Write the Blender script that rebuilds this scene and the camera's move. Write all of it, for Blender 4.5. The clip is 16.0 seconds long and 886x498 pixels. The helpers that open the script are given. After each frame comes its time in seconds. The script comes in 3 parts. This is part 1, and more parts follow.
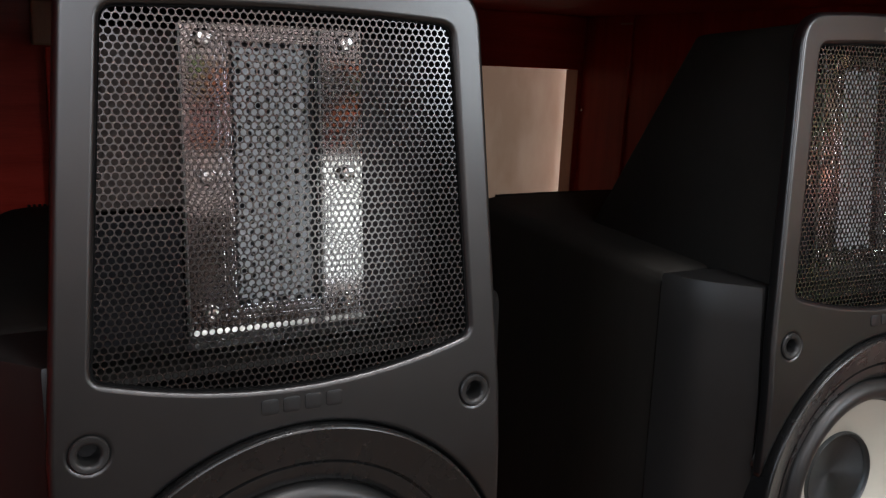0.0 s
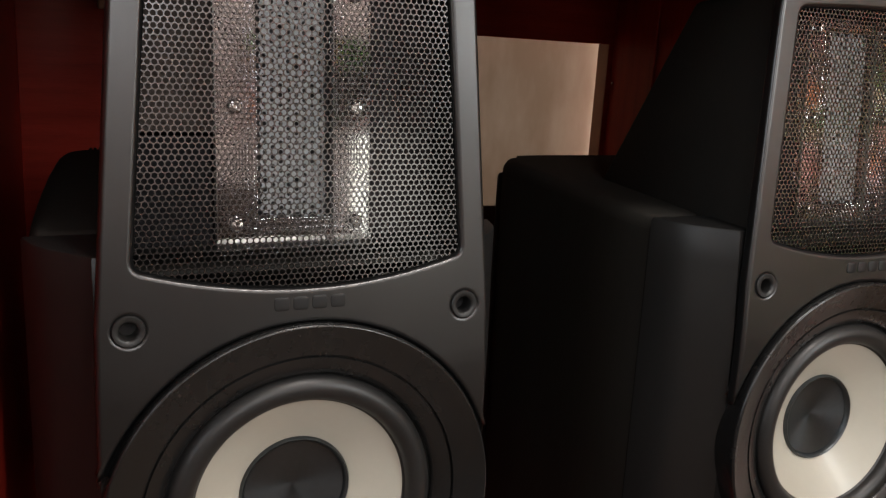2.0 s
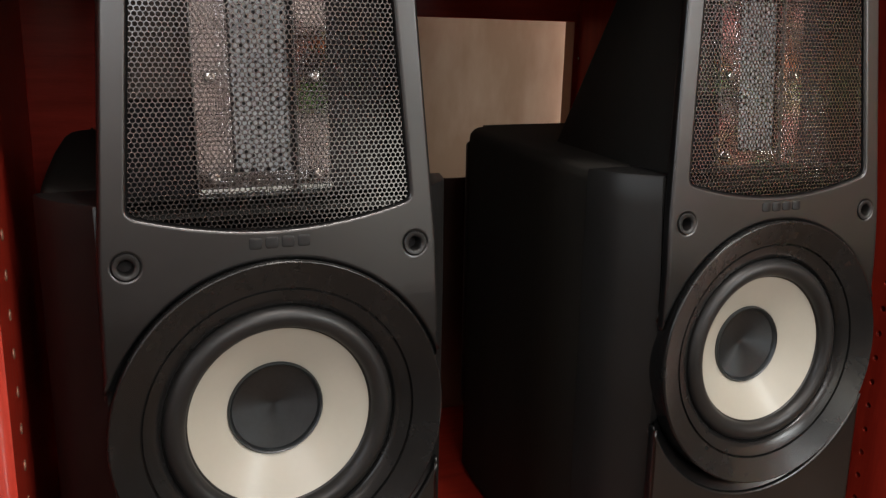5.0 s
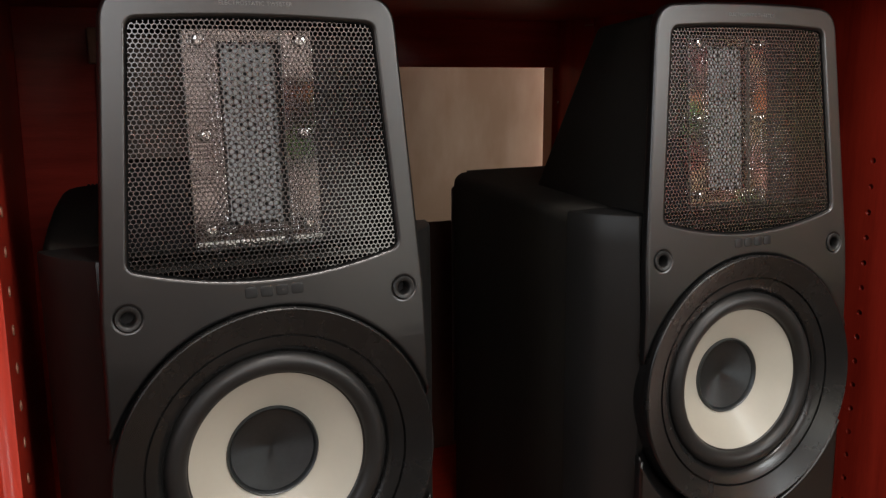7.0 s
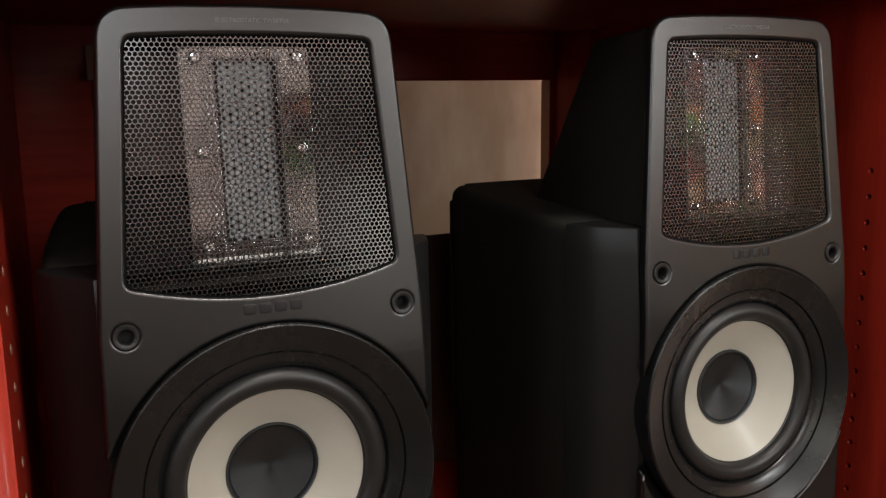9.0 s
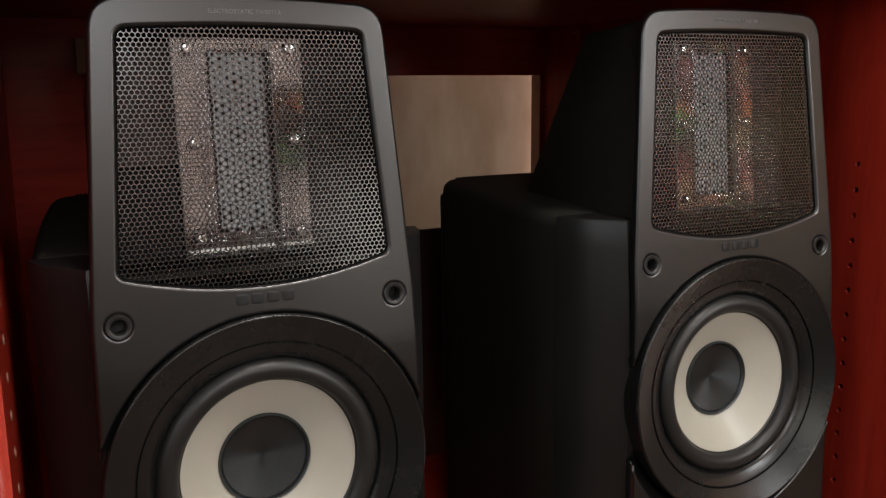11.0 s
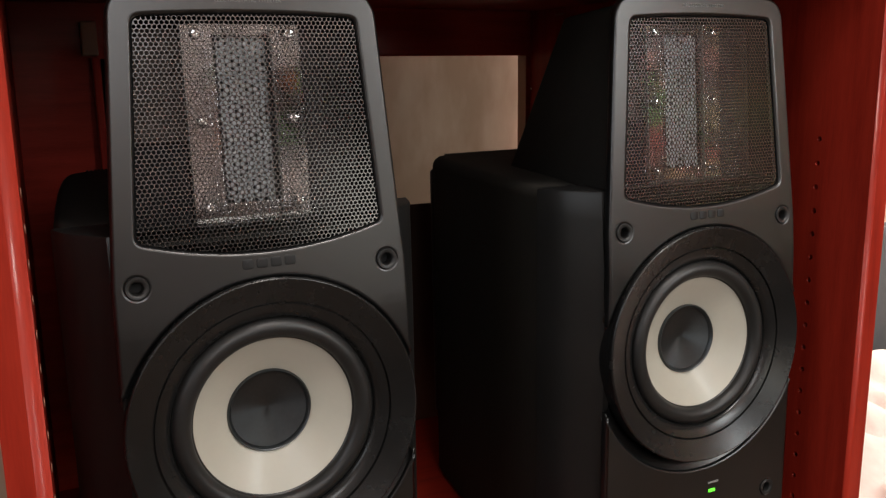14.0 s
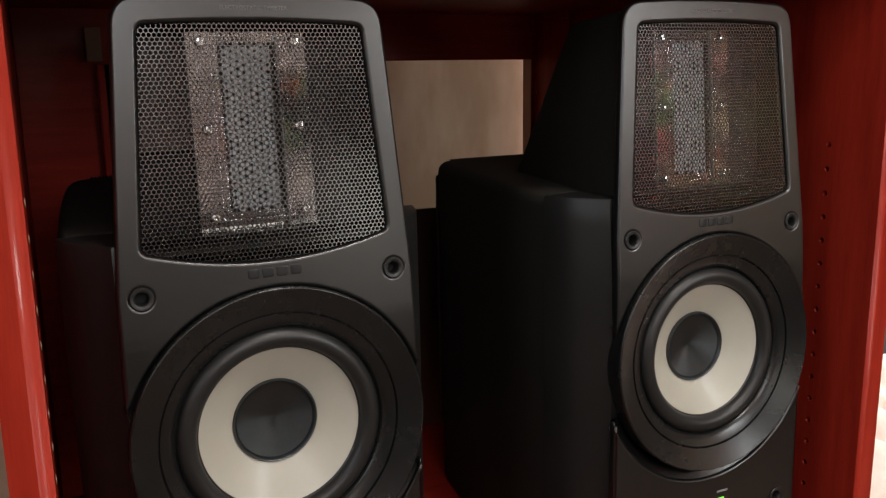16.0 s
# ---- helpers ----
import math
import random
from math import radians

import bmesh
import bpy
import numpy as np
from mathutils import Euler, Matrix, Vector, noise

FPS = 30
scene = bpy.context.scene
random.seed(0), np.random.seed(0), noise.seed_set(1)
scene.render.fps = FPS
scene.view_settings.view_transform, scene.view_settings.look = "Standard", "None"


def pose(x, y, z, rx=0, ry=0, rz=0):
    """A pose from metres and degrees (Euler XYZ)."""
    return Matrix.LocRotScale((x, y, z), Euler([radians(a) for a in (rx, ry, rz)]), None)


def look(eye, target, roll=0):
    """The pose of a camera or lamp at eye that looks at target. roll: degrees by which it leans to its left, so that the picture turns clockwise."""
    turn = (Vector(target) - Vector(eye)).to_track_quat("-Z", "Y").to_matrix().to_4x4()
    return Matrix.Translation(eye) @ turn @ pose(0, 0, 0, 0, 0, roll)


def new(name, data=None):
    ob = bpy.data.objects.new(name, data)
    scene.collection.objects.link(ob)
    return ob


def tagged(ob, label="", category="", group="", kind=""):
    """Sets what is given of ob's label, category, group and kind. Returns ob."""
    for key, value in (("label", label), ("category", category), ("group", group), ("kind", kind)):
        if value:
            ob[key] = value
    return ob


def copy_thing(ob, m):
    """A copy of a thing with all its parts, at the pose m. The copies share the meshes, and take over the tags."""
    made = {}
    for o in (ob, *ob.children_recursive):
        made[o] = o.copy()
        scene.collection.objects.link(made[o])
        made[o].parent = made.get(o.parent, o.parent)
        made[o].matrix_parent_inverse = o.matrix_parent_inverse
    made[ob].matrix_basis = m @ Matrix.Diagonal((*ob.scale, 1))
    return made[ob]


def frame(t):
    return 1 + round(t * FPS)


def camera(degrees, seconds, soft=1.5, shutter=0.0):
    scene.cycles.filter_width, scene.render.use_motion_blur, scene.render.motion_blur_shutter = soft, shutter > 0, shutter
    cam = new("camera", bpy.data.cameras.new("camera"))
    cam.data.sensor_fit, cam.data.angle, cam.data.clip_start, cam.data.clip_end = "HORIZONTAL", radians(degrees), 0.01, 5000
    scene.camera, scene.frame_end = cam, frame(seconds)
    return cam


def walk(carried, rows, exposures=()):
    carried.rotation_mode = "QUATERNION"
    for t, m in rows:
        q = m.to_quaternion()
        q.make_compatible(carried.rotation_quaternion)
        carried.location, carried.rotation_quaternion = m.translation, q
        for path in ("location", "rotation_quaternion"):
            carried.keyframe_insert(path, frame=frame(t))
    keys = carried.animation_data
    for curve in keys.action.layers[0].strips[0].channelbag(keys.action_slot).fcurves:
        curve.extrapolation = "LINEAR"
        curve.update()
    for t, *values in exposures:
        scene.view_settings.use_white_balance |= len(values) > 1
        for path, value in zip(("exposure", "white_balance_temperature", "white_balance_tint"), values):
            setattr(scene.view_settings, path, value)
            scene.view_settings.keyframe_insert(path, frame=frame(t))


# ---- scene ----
cam = camera(54.24, 16.0, soft=1.3, shutter=0.0)
# seconds, eye x y z, turn x y z in degrees
ROWS = [
    (0, -0.132, -0.3897, 1.1777, 77.85, -2.42, -27.53),
    (0.5, -0.1295, -0.4062, 1.1749, 77.1, -2.12, -26.35),
    (1, -0.1304, -0.4357, 1.1747, 76.88, -2.59, -24.91),
    (1.5, -0.1312, -0.4573, 1.168, 77.02, -2.77, -24.11),
    (2, -0.1291, -0.4706, 1.1571, 76.93, -3.27, -23.45),
    (2.5, -0.1255, -0.4809, 1.1468, 76.52, -3.64, -22.83),
    (3, -0.1233, -0.49, 1.1415, 75.94, -3.64, -22.31),
    (3.5, -0.125, -0.5136, 1.1468, 75.84, -3.12, -22.0),
    (4, -0.1235, -0.5371, 1.1427, 75.77, -2.3, -22.3),
    (6.5, -0.1371, -0.5962, 1.1551, 78.29, -0.29, -24.04),
    (7, -0.1374, -0.5985, 1.1558, 79.0, 0.15, -24.29),
    (7.5, -0.136, -0.5973, 1.1571, 79.42, 0.56, -24.39),
    (8, -0.1356, -0.5965, 1.1578, 79.68, 0.63, -24.41),
    (10.5, -0.1387, -0.6004, 1.1561, 79.8, 0.67, -24.73),
    (11, -0.1398, -0.6011, 1.1537, 79.6, 0.53, -25.12),
    (11.5, -0.1435, -0.6024, 1.1496, 79.54, 0.59, -25.53),
    (12, -0.1476, -0.605, 1.1442, 79.29, 0.54, -25.74),
    (12.5, -0.154, -0.6183, 1.1453, 79.07, 0.22, -25.49),
    (13, -0.16, -0.641, 1.1511, 79.02, 0.03, -25.36),
    (13.5, -0.1618, -0.6573, 1.1573, 78.64, 0.25, -25.29),
    (14, -0.1623, -0.6581, 1.1557, 78.24, 0.71, -25.64),
    (14.5, -0.1655, -0.6556, 1.159, 78.02, 0.84, -25.62),
    (15, -0.164, -0.6551, 1.1603, 78.08, 0.89, -25.53),
    (15.5, -0.1642, -0.6506, 1.1617, 78.23, 0.8, -25.57),
    (16, -0.1619, -0.6499, 1.1604, 78.33, 0.84, -25.45),
]
walk(cam, [(t, pose(x, y, z, rx, ry, rz)) for t, x, y, z, rx, ry, rz in ROWS],
     exposures=[(0.0, 0.28, 6150, 10), (1.0, 0.26, 6250, 10), (1.7, 0.32, 6700, 10), (4.0, 0.36, 6750, 10), (6.5, 0.16, 6750, 10), (12.5, 0.10, 6750, 10), (16.0, 0.06, 6750, 10)])

# ---- light: daylight through a window in the side wall and added openings behind the camera ----
REAR_X0, REAR_X1, REAR_Z0, REAR_Z1 = 0.65, 0.88, 0.84, 1.17      # low opening added for the bright patch in the left tweeter plate
FAR_X0, FAR_X1, FAR_Z0, FAR_Z1 = 1.50, 2.62, 1.03, 2.10         # opening above the bookcase, added to light the printed cloths
NEAR_X0, NEAR_X1, NEAR_Z0, NEAR_Z1 = -0.55, 0.12, 1.44, 2.20     # opening straight behind the camera, added to brighten the upper left baffle
MID_X0, MID_X1, MID_Z0, MID_Z1 = 1.09, 1.48, 1.32, 2.25         # tall unseen opening between them, placed for the right woofer ring's sheen
ROOM_X0, ROOM_X1, ROOM_Y0, ROOM_Y1, ROOM_H = -1.5, 2.7, -1.7, 0.678, 2.7
WIN_Y0, WIN_Y1, WIN_Z0, WIN_Z1 = -1.25, -0.22, 1.15, 2.15      # window in the west wall, beside the cabinet
SIDE_Y0, SIDE_Y1, SIDE_Z0, SIDE_Z1 = 0.05, 0.60, 0.95, 2.1  # opening in the side wall by the bed

world = bpy.data.worlds.new("world")
world.use_nodes = True
scene.world = world
sky = world.node_tree.nodes.new("ShaderNodeTexSky")
sky.sky_type, sky.sun_disc = "NISHITA", False
sky.sun_elevation, sky.sun_rotation = radians(40), radians(200)
world.node_tree.links.new(sky.outputs[0], world.node_tree.nodes["Background"].inputs[0])
world.node_tree.nodes["Background"].inputs[1].default_value = 0.12


def opening_light(name, m, w, h, watts, colour):
    data = bpy.data.lights.new(name, "AREA")
    data.shape, data.size, data.size_y, data.energy, data.color = "RECTANGLE", w, h, watts, colour
    ob = new(name, data)
    ob.matrix_world = m
    return ob


opening_light("window_daylight", look((ROOM_X0 + 0.03, (WIN_Y0 + WIN_Y1) / 2, (WIN_Z0 + WIN_Z1) / 2), (0.45, -0.2, 1.0)),
             WIN_Y1 - WIN_Y0 - 0.1, WIN_Z1 - WIN_Z0 - 0.1, 4.5, (0.95, 0.98, 1.0))
opening_light("side_daylight", look((ROOM_X1 - 0.03, (SIDE_Y0 + SIDE_Y1) / 2, (SIDE_Z0 + SIDE_Z1) / 2), (1.0, 0.1, 0.8)),
             SIDE_Y1 - SIDE_Y0 - 0.1, SIDE_Z1 - SIDE_Z0 - 0.1, 62.0, (1.0, 0.96, 0.9))

# These four lights stand in unseen openings added behind the camera.
opening_light("middle_daylight", look(((MID_X0 + MID_X1) / 2, ROOM_Y0 - .03, (MID_Z0 + MID_Z1) / 2), (0.40, 0.0, 0.95)), MID_X1 - MID_X0, MID_Z1 - MID_Z0, 14.0, (0.92, 0.98, 1.0))
opening_light("near_daylight", pose((NEAR_X0 + NEAR_X1) / 2, ROOM_Y0 - .03, (NEAR_Z0 + NEAR_Z1) / 2, 90, 0, 0), NEAR_X1 - NEAR_X0, NEAR_Z1 - NEAR_Z0, 6.0, (0.96, 0.98, 1.0))
opening_light("low_daylight", pose((REAR_X0 + REAR_X1) / 2, ROOM_Y0 - .03, (REAR_Z0 + REAR_Z1) / 2, 90, 0, 0), REAR_X1 - REAR_X0, REAR_Z1 - REAR_Z0, 0.62, (0.97, 0.98, 0.93))
opening_light("far_daylight", pose((FAR_X0 + FAR_X1) / 2, ROOM_Y0 - .05, (FAR_Z0 + FAR_Z1) / 2, 90, 0, 0), FAR_X1 - FAR_X0, FAR_Z1 - FAR_Z0, 18.0, (0.80, 0.93, 1.0))
# the ceiling lamp in front of the cabinet
LAMP_X, LAMP_Y = 0.40, -1.08
lamp_data = bpy.data.lights.new("ceiling_lamp_light", "AREA")
lamp_data.shape, lamp_data.size, lamp_data.energy, lamp_data.color = "DISK", 0.36, 13.0, (1.0, 0.96, 0.94)
new("ceiling_lamp_light", lamp_data).matrix_world = pose(LAMP_X, LAMP_Y, ROOM_H - 0.075)


# ---- materials ----
def material(name, base, rough=0.5, metal=0.0, second=None, scale=30.0, amount=0.5, bump=0.0, bump_scale=400.0,
             stretch=(1, 1, 1), coat=0.0, spec=0.5, rough_var=0.0, aniso=0.0):
    m = bpy.data.materials.new(name)
    m.use_nodes = True
    nt = m.node_tree
    b = nt.nodes["Principled BSDF"]
    b.inputs["Base Color"].default_value = (*base, 1)
    b.inputs["Roughness"].default_value, b.inputs["Metallic"].default_value = rough, metal
    b.inputs["Specular IOR Level"].default_value = spec
    b.inputs["Coat Weight"].default_value, b.inputs["Coat Roughness"].default_value = coat, 0.12
    b.inputs["Anisotropic"].default_value = aniso
    co = nt.nodes.new("ShaderNodeTexCoord")
    mp = nt.nodes.new("ShaderNodeMapping")
    mp.inputs["Scale"].default_value = stretch
    nt.links.new(co.outputs["Object"], mp.inputs["Vector"])
    if second:
        n1 = nt.nodes.new("ShaderNodeTexNoise")
        n1.inputs["Scale"].default_value, n1.inputs["Detail"].default_value = scale, 6
        n2 = nt.nodes.new("ShaderNodeTexNoise")
        n2.inputs["Scale"].default_value, n2.inputs["Detail"].default_value = scale * 9, 4
        nt.links.new(mp.outputs[0], n1.inputs["Vector"])
        nt.links.new(mp.outputs[0], n2.inputs["Vector"])
        add = nt.nodes.new("ShaderNodeMath")
        add.operation = "MULTIPLY_ADD"
        nt.links.new(n2.outputs[0], add.inputs[0])
        add.inputs[1].default_value = 0.45
        nt.links.new(n1.outputs[0], add.inputs[2])
        ramp = nt.nodes.new("ShaderNodeMapRange")
        ramp.inputs[1].default_value, ramp.inputs[2].default_value = 0.72 - amount * 0.5, 0.72 + amount * 0.5
        nt.links.new(add.outputs[0], ramp.inputs[0])
        mix = nt.nodes.new("ShaderNodeMix")
        mix.data_type = "RGBA"
        mix.inputs[6].default_value, mix.inputs[7].default_value = (*base, 1), (*second, 1)
        nt.links.new(ramp.outputs[0], mix.inputs[0])
        nt.links.new(mix.outputs[2], b.inputs["Base Color"])
        if rough_var:
            rr = nt.nodes.new("ShaderNodeMapRange")
            rr.inputs[3].default_value, rr.inputs[4].default_value = rough - rough_var, rough + rough_var
            nt.links.new(ramp.outputs[0], rr.inputs[0])
            nt.links.new(rr.outputs[0], b.inputs["Roughness"])
    if bump:
        nb = nt.nodes.new("ShaderNodeTexNoise")
        nb.inputs["Scale"].default_value, nb.inputs["Detail"].default_value = bump_scale, 4
        nt.links.new(mp.outputs[0], nb.inputs["Vector"])
        bp = nt.nodes.new("ShaderNodeBump")
        bp.inputs["Strength"].default_value, bp.inputs["Distance"].default_value = bump, 0.001
        nt.links.new(nb.outputs[0], bp.inputs["Height"])
        nt.links.new(bp.outputs[0], b.inputs["Normal"])
    return m


def emitter(name, colour, strength):
    m = bpy.data.materials.new(name)
    m.use_nodes = True
    b = m.node_tree.nodes["Principled BSDF"]
    b.inputs["Base Color"].default_value = (*colour, 1)
    b.inputs["Emission Color"].default_value, b.inputs["Emission Strength"].default_value = (*colour, 1), strength
    return m


PLASTIC = material("charcoal_plastic", (0.0066, 0.0067, 0.0069), 0.31, second=(0.0085, 0.0086, 0.0089), spec=1.0, scale=14, bump=0.02, bump_scale=900, rough_var=0.015)
SHELL = material("side_plastic", (0.012, 0.0117, 0.0113), 0.38, second=(0.0155, 0.0151, 0.0146), spec=0.36, scale=14, bump=0.1, bump_scale=1500)
VINYL = material("black_vinyl", (0.026, 0.0245, 0.0215), 0.7, second=(0.033, 0.031, 0.0272), spec=0.08, scale=20, bump=0.2, bump_scale=700, stretch=(1, 1, 0.15))
HOOD = material("black_hood", (0.020, 0.0190, 0.0172), 0.65, second=(0.025, 0.0238, 0.0215), spec=0.2, scale=20, bump=0.1, bump_scale=900)
BEZEL = material("satin_black_bezel", (0.009, 0.0090, 0.0090), 0.26, spec=0.5, second=(0.0135, 0.0134, 0.0133), scale=12, bump=0.02, bump_scale=1500, rough_var=0.05)
RUBBER = material("black_rubber", (0.014, 0.0137, 0.0135), 0.40, second=(0.018, 0.0177, 0.0173), scale=30, bump=0.05, bump_scale=800)
CONE = material("ivory_cone", (0.445, 0.428, 0.362), 0.40, second=(0.49, 0.47, 0.40), scale=25, amount=0.9, bump=0.06, bump_scale=1200, coat=0.15)
CAP = material("graphite_cap", (0.062, 0.068, 0.072), 0.34, metal=0.85, second=(0.08, 0.087, 0.092), scale=30, aniso=0.75)
tangent = CAP.node_tree.nodes.new("ShaderNodeTangent")
tangent.direction_type, tangent.axis = "RADIAL", "Y"
CAP.node_tree.links.new(tangent.outputs[0], CAP.node_tree.nodes["Principled BSDF"].inputs["Tangent"])
MESH = material("dark_mesh_metal", (0.122, 0.122, 0.125), 0.18, metal=0.94, second=(0.158, 0.158, 0.162), scale=20)
STATOR = material("pale_stator", (0.38, 0.405, 0.425), 0.4, metal=0.2, second=(0.45, 0.475, 0.495), scale=25)
def clear_plate():
    m = bpy.data.materials.new("clear_polished_plate")
    m.use_nodes = True
    nt = m.node_tree
    tr, gl, mix = (nt.nodes.new("ShaderNode" + k) for k in ("BsdfTransparent", "BsdfGlossy", "MixShader"))
    tr.inputs[0].default_value, gl.inputs[0].default_value, gl.inputs["Roughness"].default_value = (.85, .85, .86, 1), (.95, .95, .96, 1), 0.06
    co, n1, ramp = (nt.nodes.new("ShaderNode" + k) for k in ("TexCoord", "TexNoise", "MapRange"))
    n1.inputs["Scale"].default_value, n1.inputs["Detail"].default_value = 60, 5
    ramp.inputs[3].default_value, ramp.inputs[4].default_value = 0.20, 0.36
    nt.links.new(co.outputs["Object"], n1.inputs["Vector"])
    nt.links.new(n1.outputs[0], ramp.inputs[0])
    nt.links.new(ramp.outputs[0], mix.inputs[0])
    nt.links.new(tr.outputs[0], mix.inputs[1])
    nt.links.new(gl.outputs[0], mix.inputs[2])
    nt.links.new(mix.outputs[0], nt.nodes["Material Output"].inputs["Surface"])
    return m


POLISHED = clear_plate()
CHROME = material("chrome", (0.75, 0.75, 0.74), 0.16, metal=1.0, second=(0.8, 0.8, 0.79), scale=50)
WORN = material("worn_chrome", (0.15, 0.15, 0.147), 0.30, metal=1.0, second=(0.26, 0.26, 0.25), scale=60)
LITRIM = material("worn_brass", (0.22, 0.11, 0.07), 0.45, metal=0.4, second=(0.28, 0.15, 0.10), scale=80)
PRINT = material("grey_print", (0.24, 0.235, 0.23), 0.5, second=(0.28, 0.275, 0.27), scale=200)
EMBOSS = material("dark_emboss", (0.006, 0.006, 0.006), 0.5, spec=0.5, second=(0.008, 0.008, 0.008), scale=100)
REARP = material("grey_rear_panel", (0.035, 0.033, 0.031), 0.5, second=(0.045, 0.042, 0.04), scale=20)
PALEBLOCK = material("pale_block_wood", (0.30, 0.16, 0.10), 0.55, second=(0.36, 0.2, 0.13), scale=12, stretch=(4, 4, 0.6))
DARKBACK = material("brown_hardboard", (0.055, 0.03, 0.018), 0.7, second=(0.075, 0.042, 0.026), scale=15, bump=0.1, bump_scale=300)
MATTBLACK = material("pad_black", (0.003, 0.003, 0.003), 0.9, second=(0.004, 0.004, 0.004), scale=50, spec=0.1)
PAD = material("dark_foam", (0.012, 0.0118, 0.013), 0.9, second=(0.017, 0.0165, 0.018), scale=60, spec=0.1, bump=0.3, bump_scale=900)
LITCAVITY = material("dark_felt", (0.022, 0.018, 0.0185), 0.9, second=(0.030, 0.024, 0.025), scale=60, bump=0.3, bump_scale=900)
FELT = material("brown_felt", (0.045, 0.035, 0.031), 0.9, second=(0.065, 0.050, 0.044), scale=60, bump=0.3, bump_scale=900)
DARK = material("cavity_black", (0.01, 0.01, 0.01), 0.7, second=(0.013, 0.012, 0.012), scale=50)
LED = emitter("green_led", (0.12, 0.9, 0.05), 1.2)
WOOD = material("red_mahogany", (0.21, 0.0115, 0.007), 0.40, spec=0.14, second=(0.43, 0.034, 0.017), scale=9, amount=0.8, bump=0.05, bump_scale=120,
                stretch=(9, 9, 0.6), coat=0.15, rough_var=0.07)
WOOD_H = material("red_mahogany_level", (0.21, 0.0115, 0.007), 0.40, spec=0.14, second=(0.43, 0.034, 0.017), scale=9, amount=0.8, bump=0.05, bump_scale=120,
                  stretch=(0.6, 9, 9), coat=0.15, rough_var=0.07)
CEIL = material("white_ceiling_paint", (0.55, 0.53, 0.50), 0.85, second=(0.58, 0.56, 0.53), scale=3, bump=0.1, bump_scale=150)
# Brown blotches put the soft shading on the wall behind the cabinet into colour.
WALLB = material("beige_uneven_paint", (0.40, 0.262, 0.172), 0.75, second=(0.66, 0.51, 0.395), scale=0.9, amount=0.36, bump=0.12, bump_scale=150, stretch=(3, 1, 1.2))
TAN = material("tan_wall_paint", (0.70, 0.61, 0.58), 0.8, second=(0.76, 0.66, 0.63), scale=3, bump=0.15, bump_scale=150)
TAUPE = material("taupe_wall_paint", (0.20, 0.15, 0.12), 0.8, second=(0.23, 0.175, 0.14), scale=3, bump=0.15, bump_scale=150)
FLOORM = material("brown_floor", (0.10, 0.055, 0.03), 0.4, second=(0.14, 0.08, 0.045), scale=4, bump=0.05, stretch=(6, 0.8, 1))
SHEET = material("rosy_white_bedding", (0.56, 0.46, 0.42), 0.85, second=(0.68, 0.60, 0.56), scale=7, amount=0.6, bump=0.25, bump_scale=250)
DARKCLOTH = material("dark_grey_cloth", (0.03, 0.03, 0.034), 0.8, second=(0.04, 0.04, 0.044), scale=20, bump=0.3, bump_scale=500)
FRAMEW = material("white_window_paint", (0.75, 0.74, 0.72), 0.4, second=(0.78, 0.77, 0.75), scale=10)


# ---- mesh helpers ----
def part(name, bm, mat, parent=None, label="", smooth=True):
    me = bpy.data.meshes.new(name)
    bm.normal_update()
    bm.to_mesh(me)
    bm.free()
    me.materials.append(mat)
    if smooth:
        me.set_sharp_from_angle(angle=radians(38))
        for p in me.polygons:
            p.use_smooth = True
    ob = new(name, me)
    if parent:
        ob.parent = parent
    if label:
        ob["label"] = label
    return ob


def thing(name, m, label, category, group="", kind=""):
    ob = new(name)
    ob.empty_display_size = 0.05
    ob.matrix_world = m
    return tagged(ob, label, category, group, kind)


def box(x0, x1, y0, y1, z0, z1, bevel=0.0, seg=2, bm=None):
    b = bmesh.new()
    bmesh.ops.create_cube(b, size=1)
    for v in b.verts:
        v.co = Vector((x0 + (v.co.x + .5) * (x1 - x0), y0 + (v.co.y + .5) * (y1 - y0), z0 + (v.co.z + .5) * (z1 - z0)))
    if bevel:
        bmesh.ops.bevel(b, geom=b.edges[:], offset=bevel, segments=seg, profile=0.5, affect="EDGES")
    if bm:
        me = bpy.data.meshes.new("tmp")
        b.to_mesh(me)
        bm.from_mesh(me)
        b.free()
        bpy.data.meshes.remove(me)
        return bm
    return b


def plate(loops, y0, y1, bevel=0.0, res=2):
    """A board in the x-z plane from outline loops (the inner ones are holes), from y0 to y1."""
    cu = bpy.data.curves.new("tmp", "CURVE")
    cu.dimensions, cu.fill_mode = "2D", "BOTH"
    for loop in loops:
        sp = cu.splines.new("POLY")
        sp.points.add(len(loop) - 1)
        for p, (x, z) in zip(sp.points, loop):
            p.co = (x, z, 0, 1)
        sp.use_cyclic_u = True
    cu.extrude = (y1 - y0) / 2 - bevel
    cu.bevel_depth, cu.bevel_resolution, cu.offset = bevel, res, -bevel
    ob = bpy.data.objects.new("tmp", cu)
    me = bpy.data.meshes.new_from_object(ob)
    b = bmesh.new()
    b.from_mesh(me)
    bpy.data.objects.remove(ob)
    bpy.data.curves.remove(cu)
    bpy.data.meshes.remove(me)
    for v in b.verts:
        v.co = Vector((v.co.x, (y0 + y1) / 2 - v.co.z, v.co.y))
    bmesh.ops.remove_doubles(b, verts=b.verts[:], dist=1e-6)
    return b


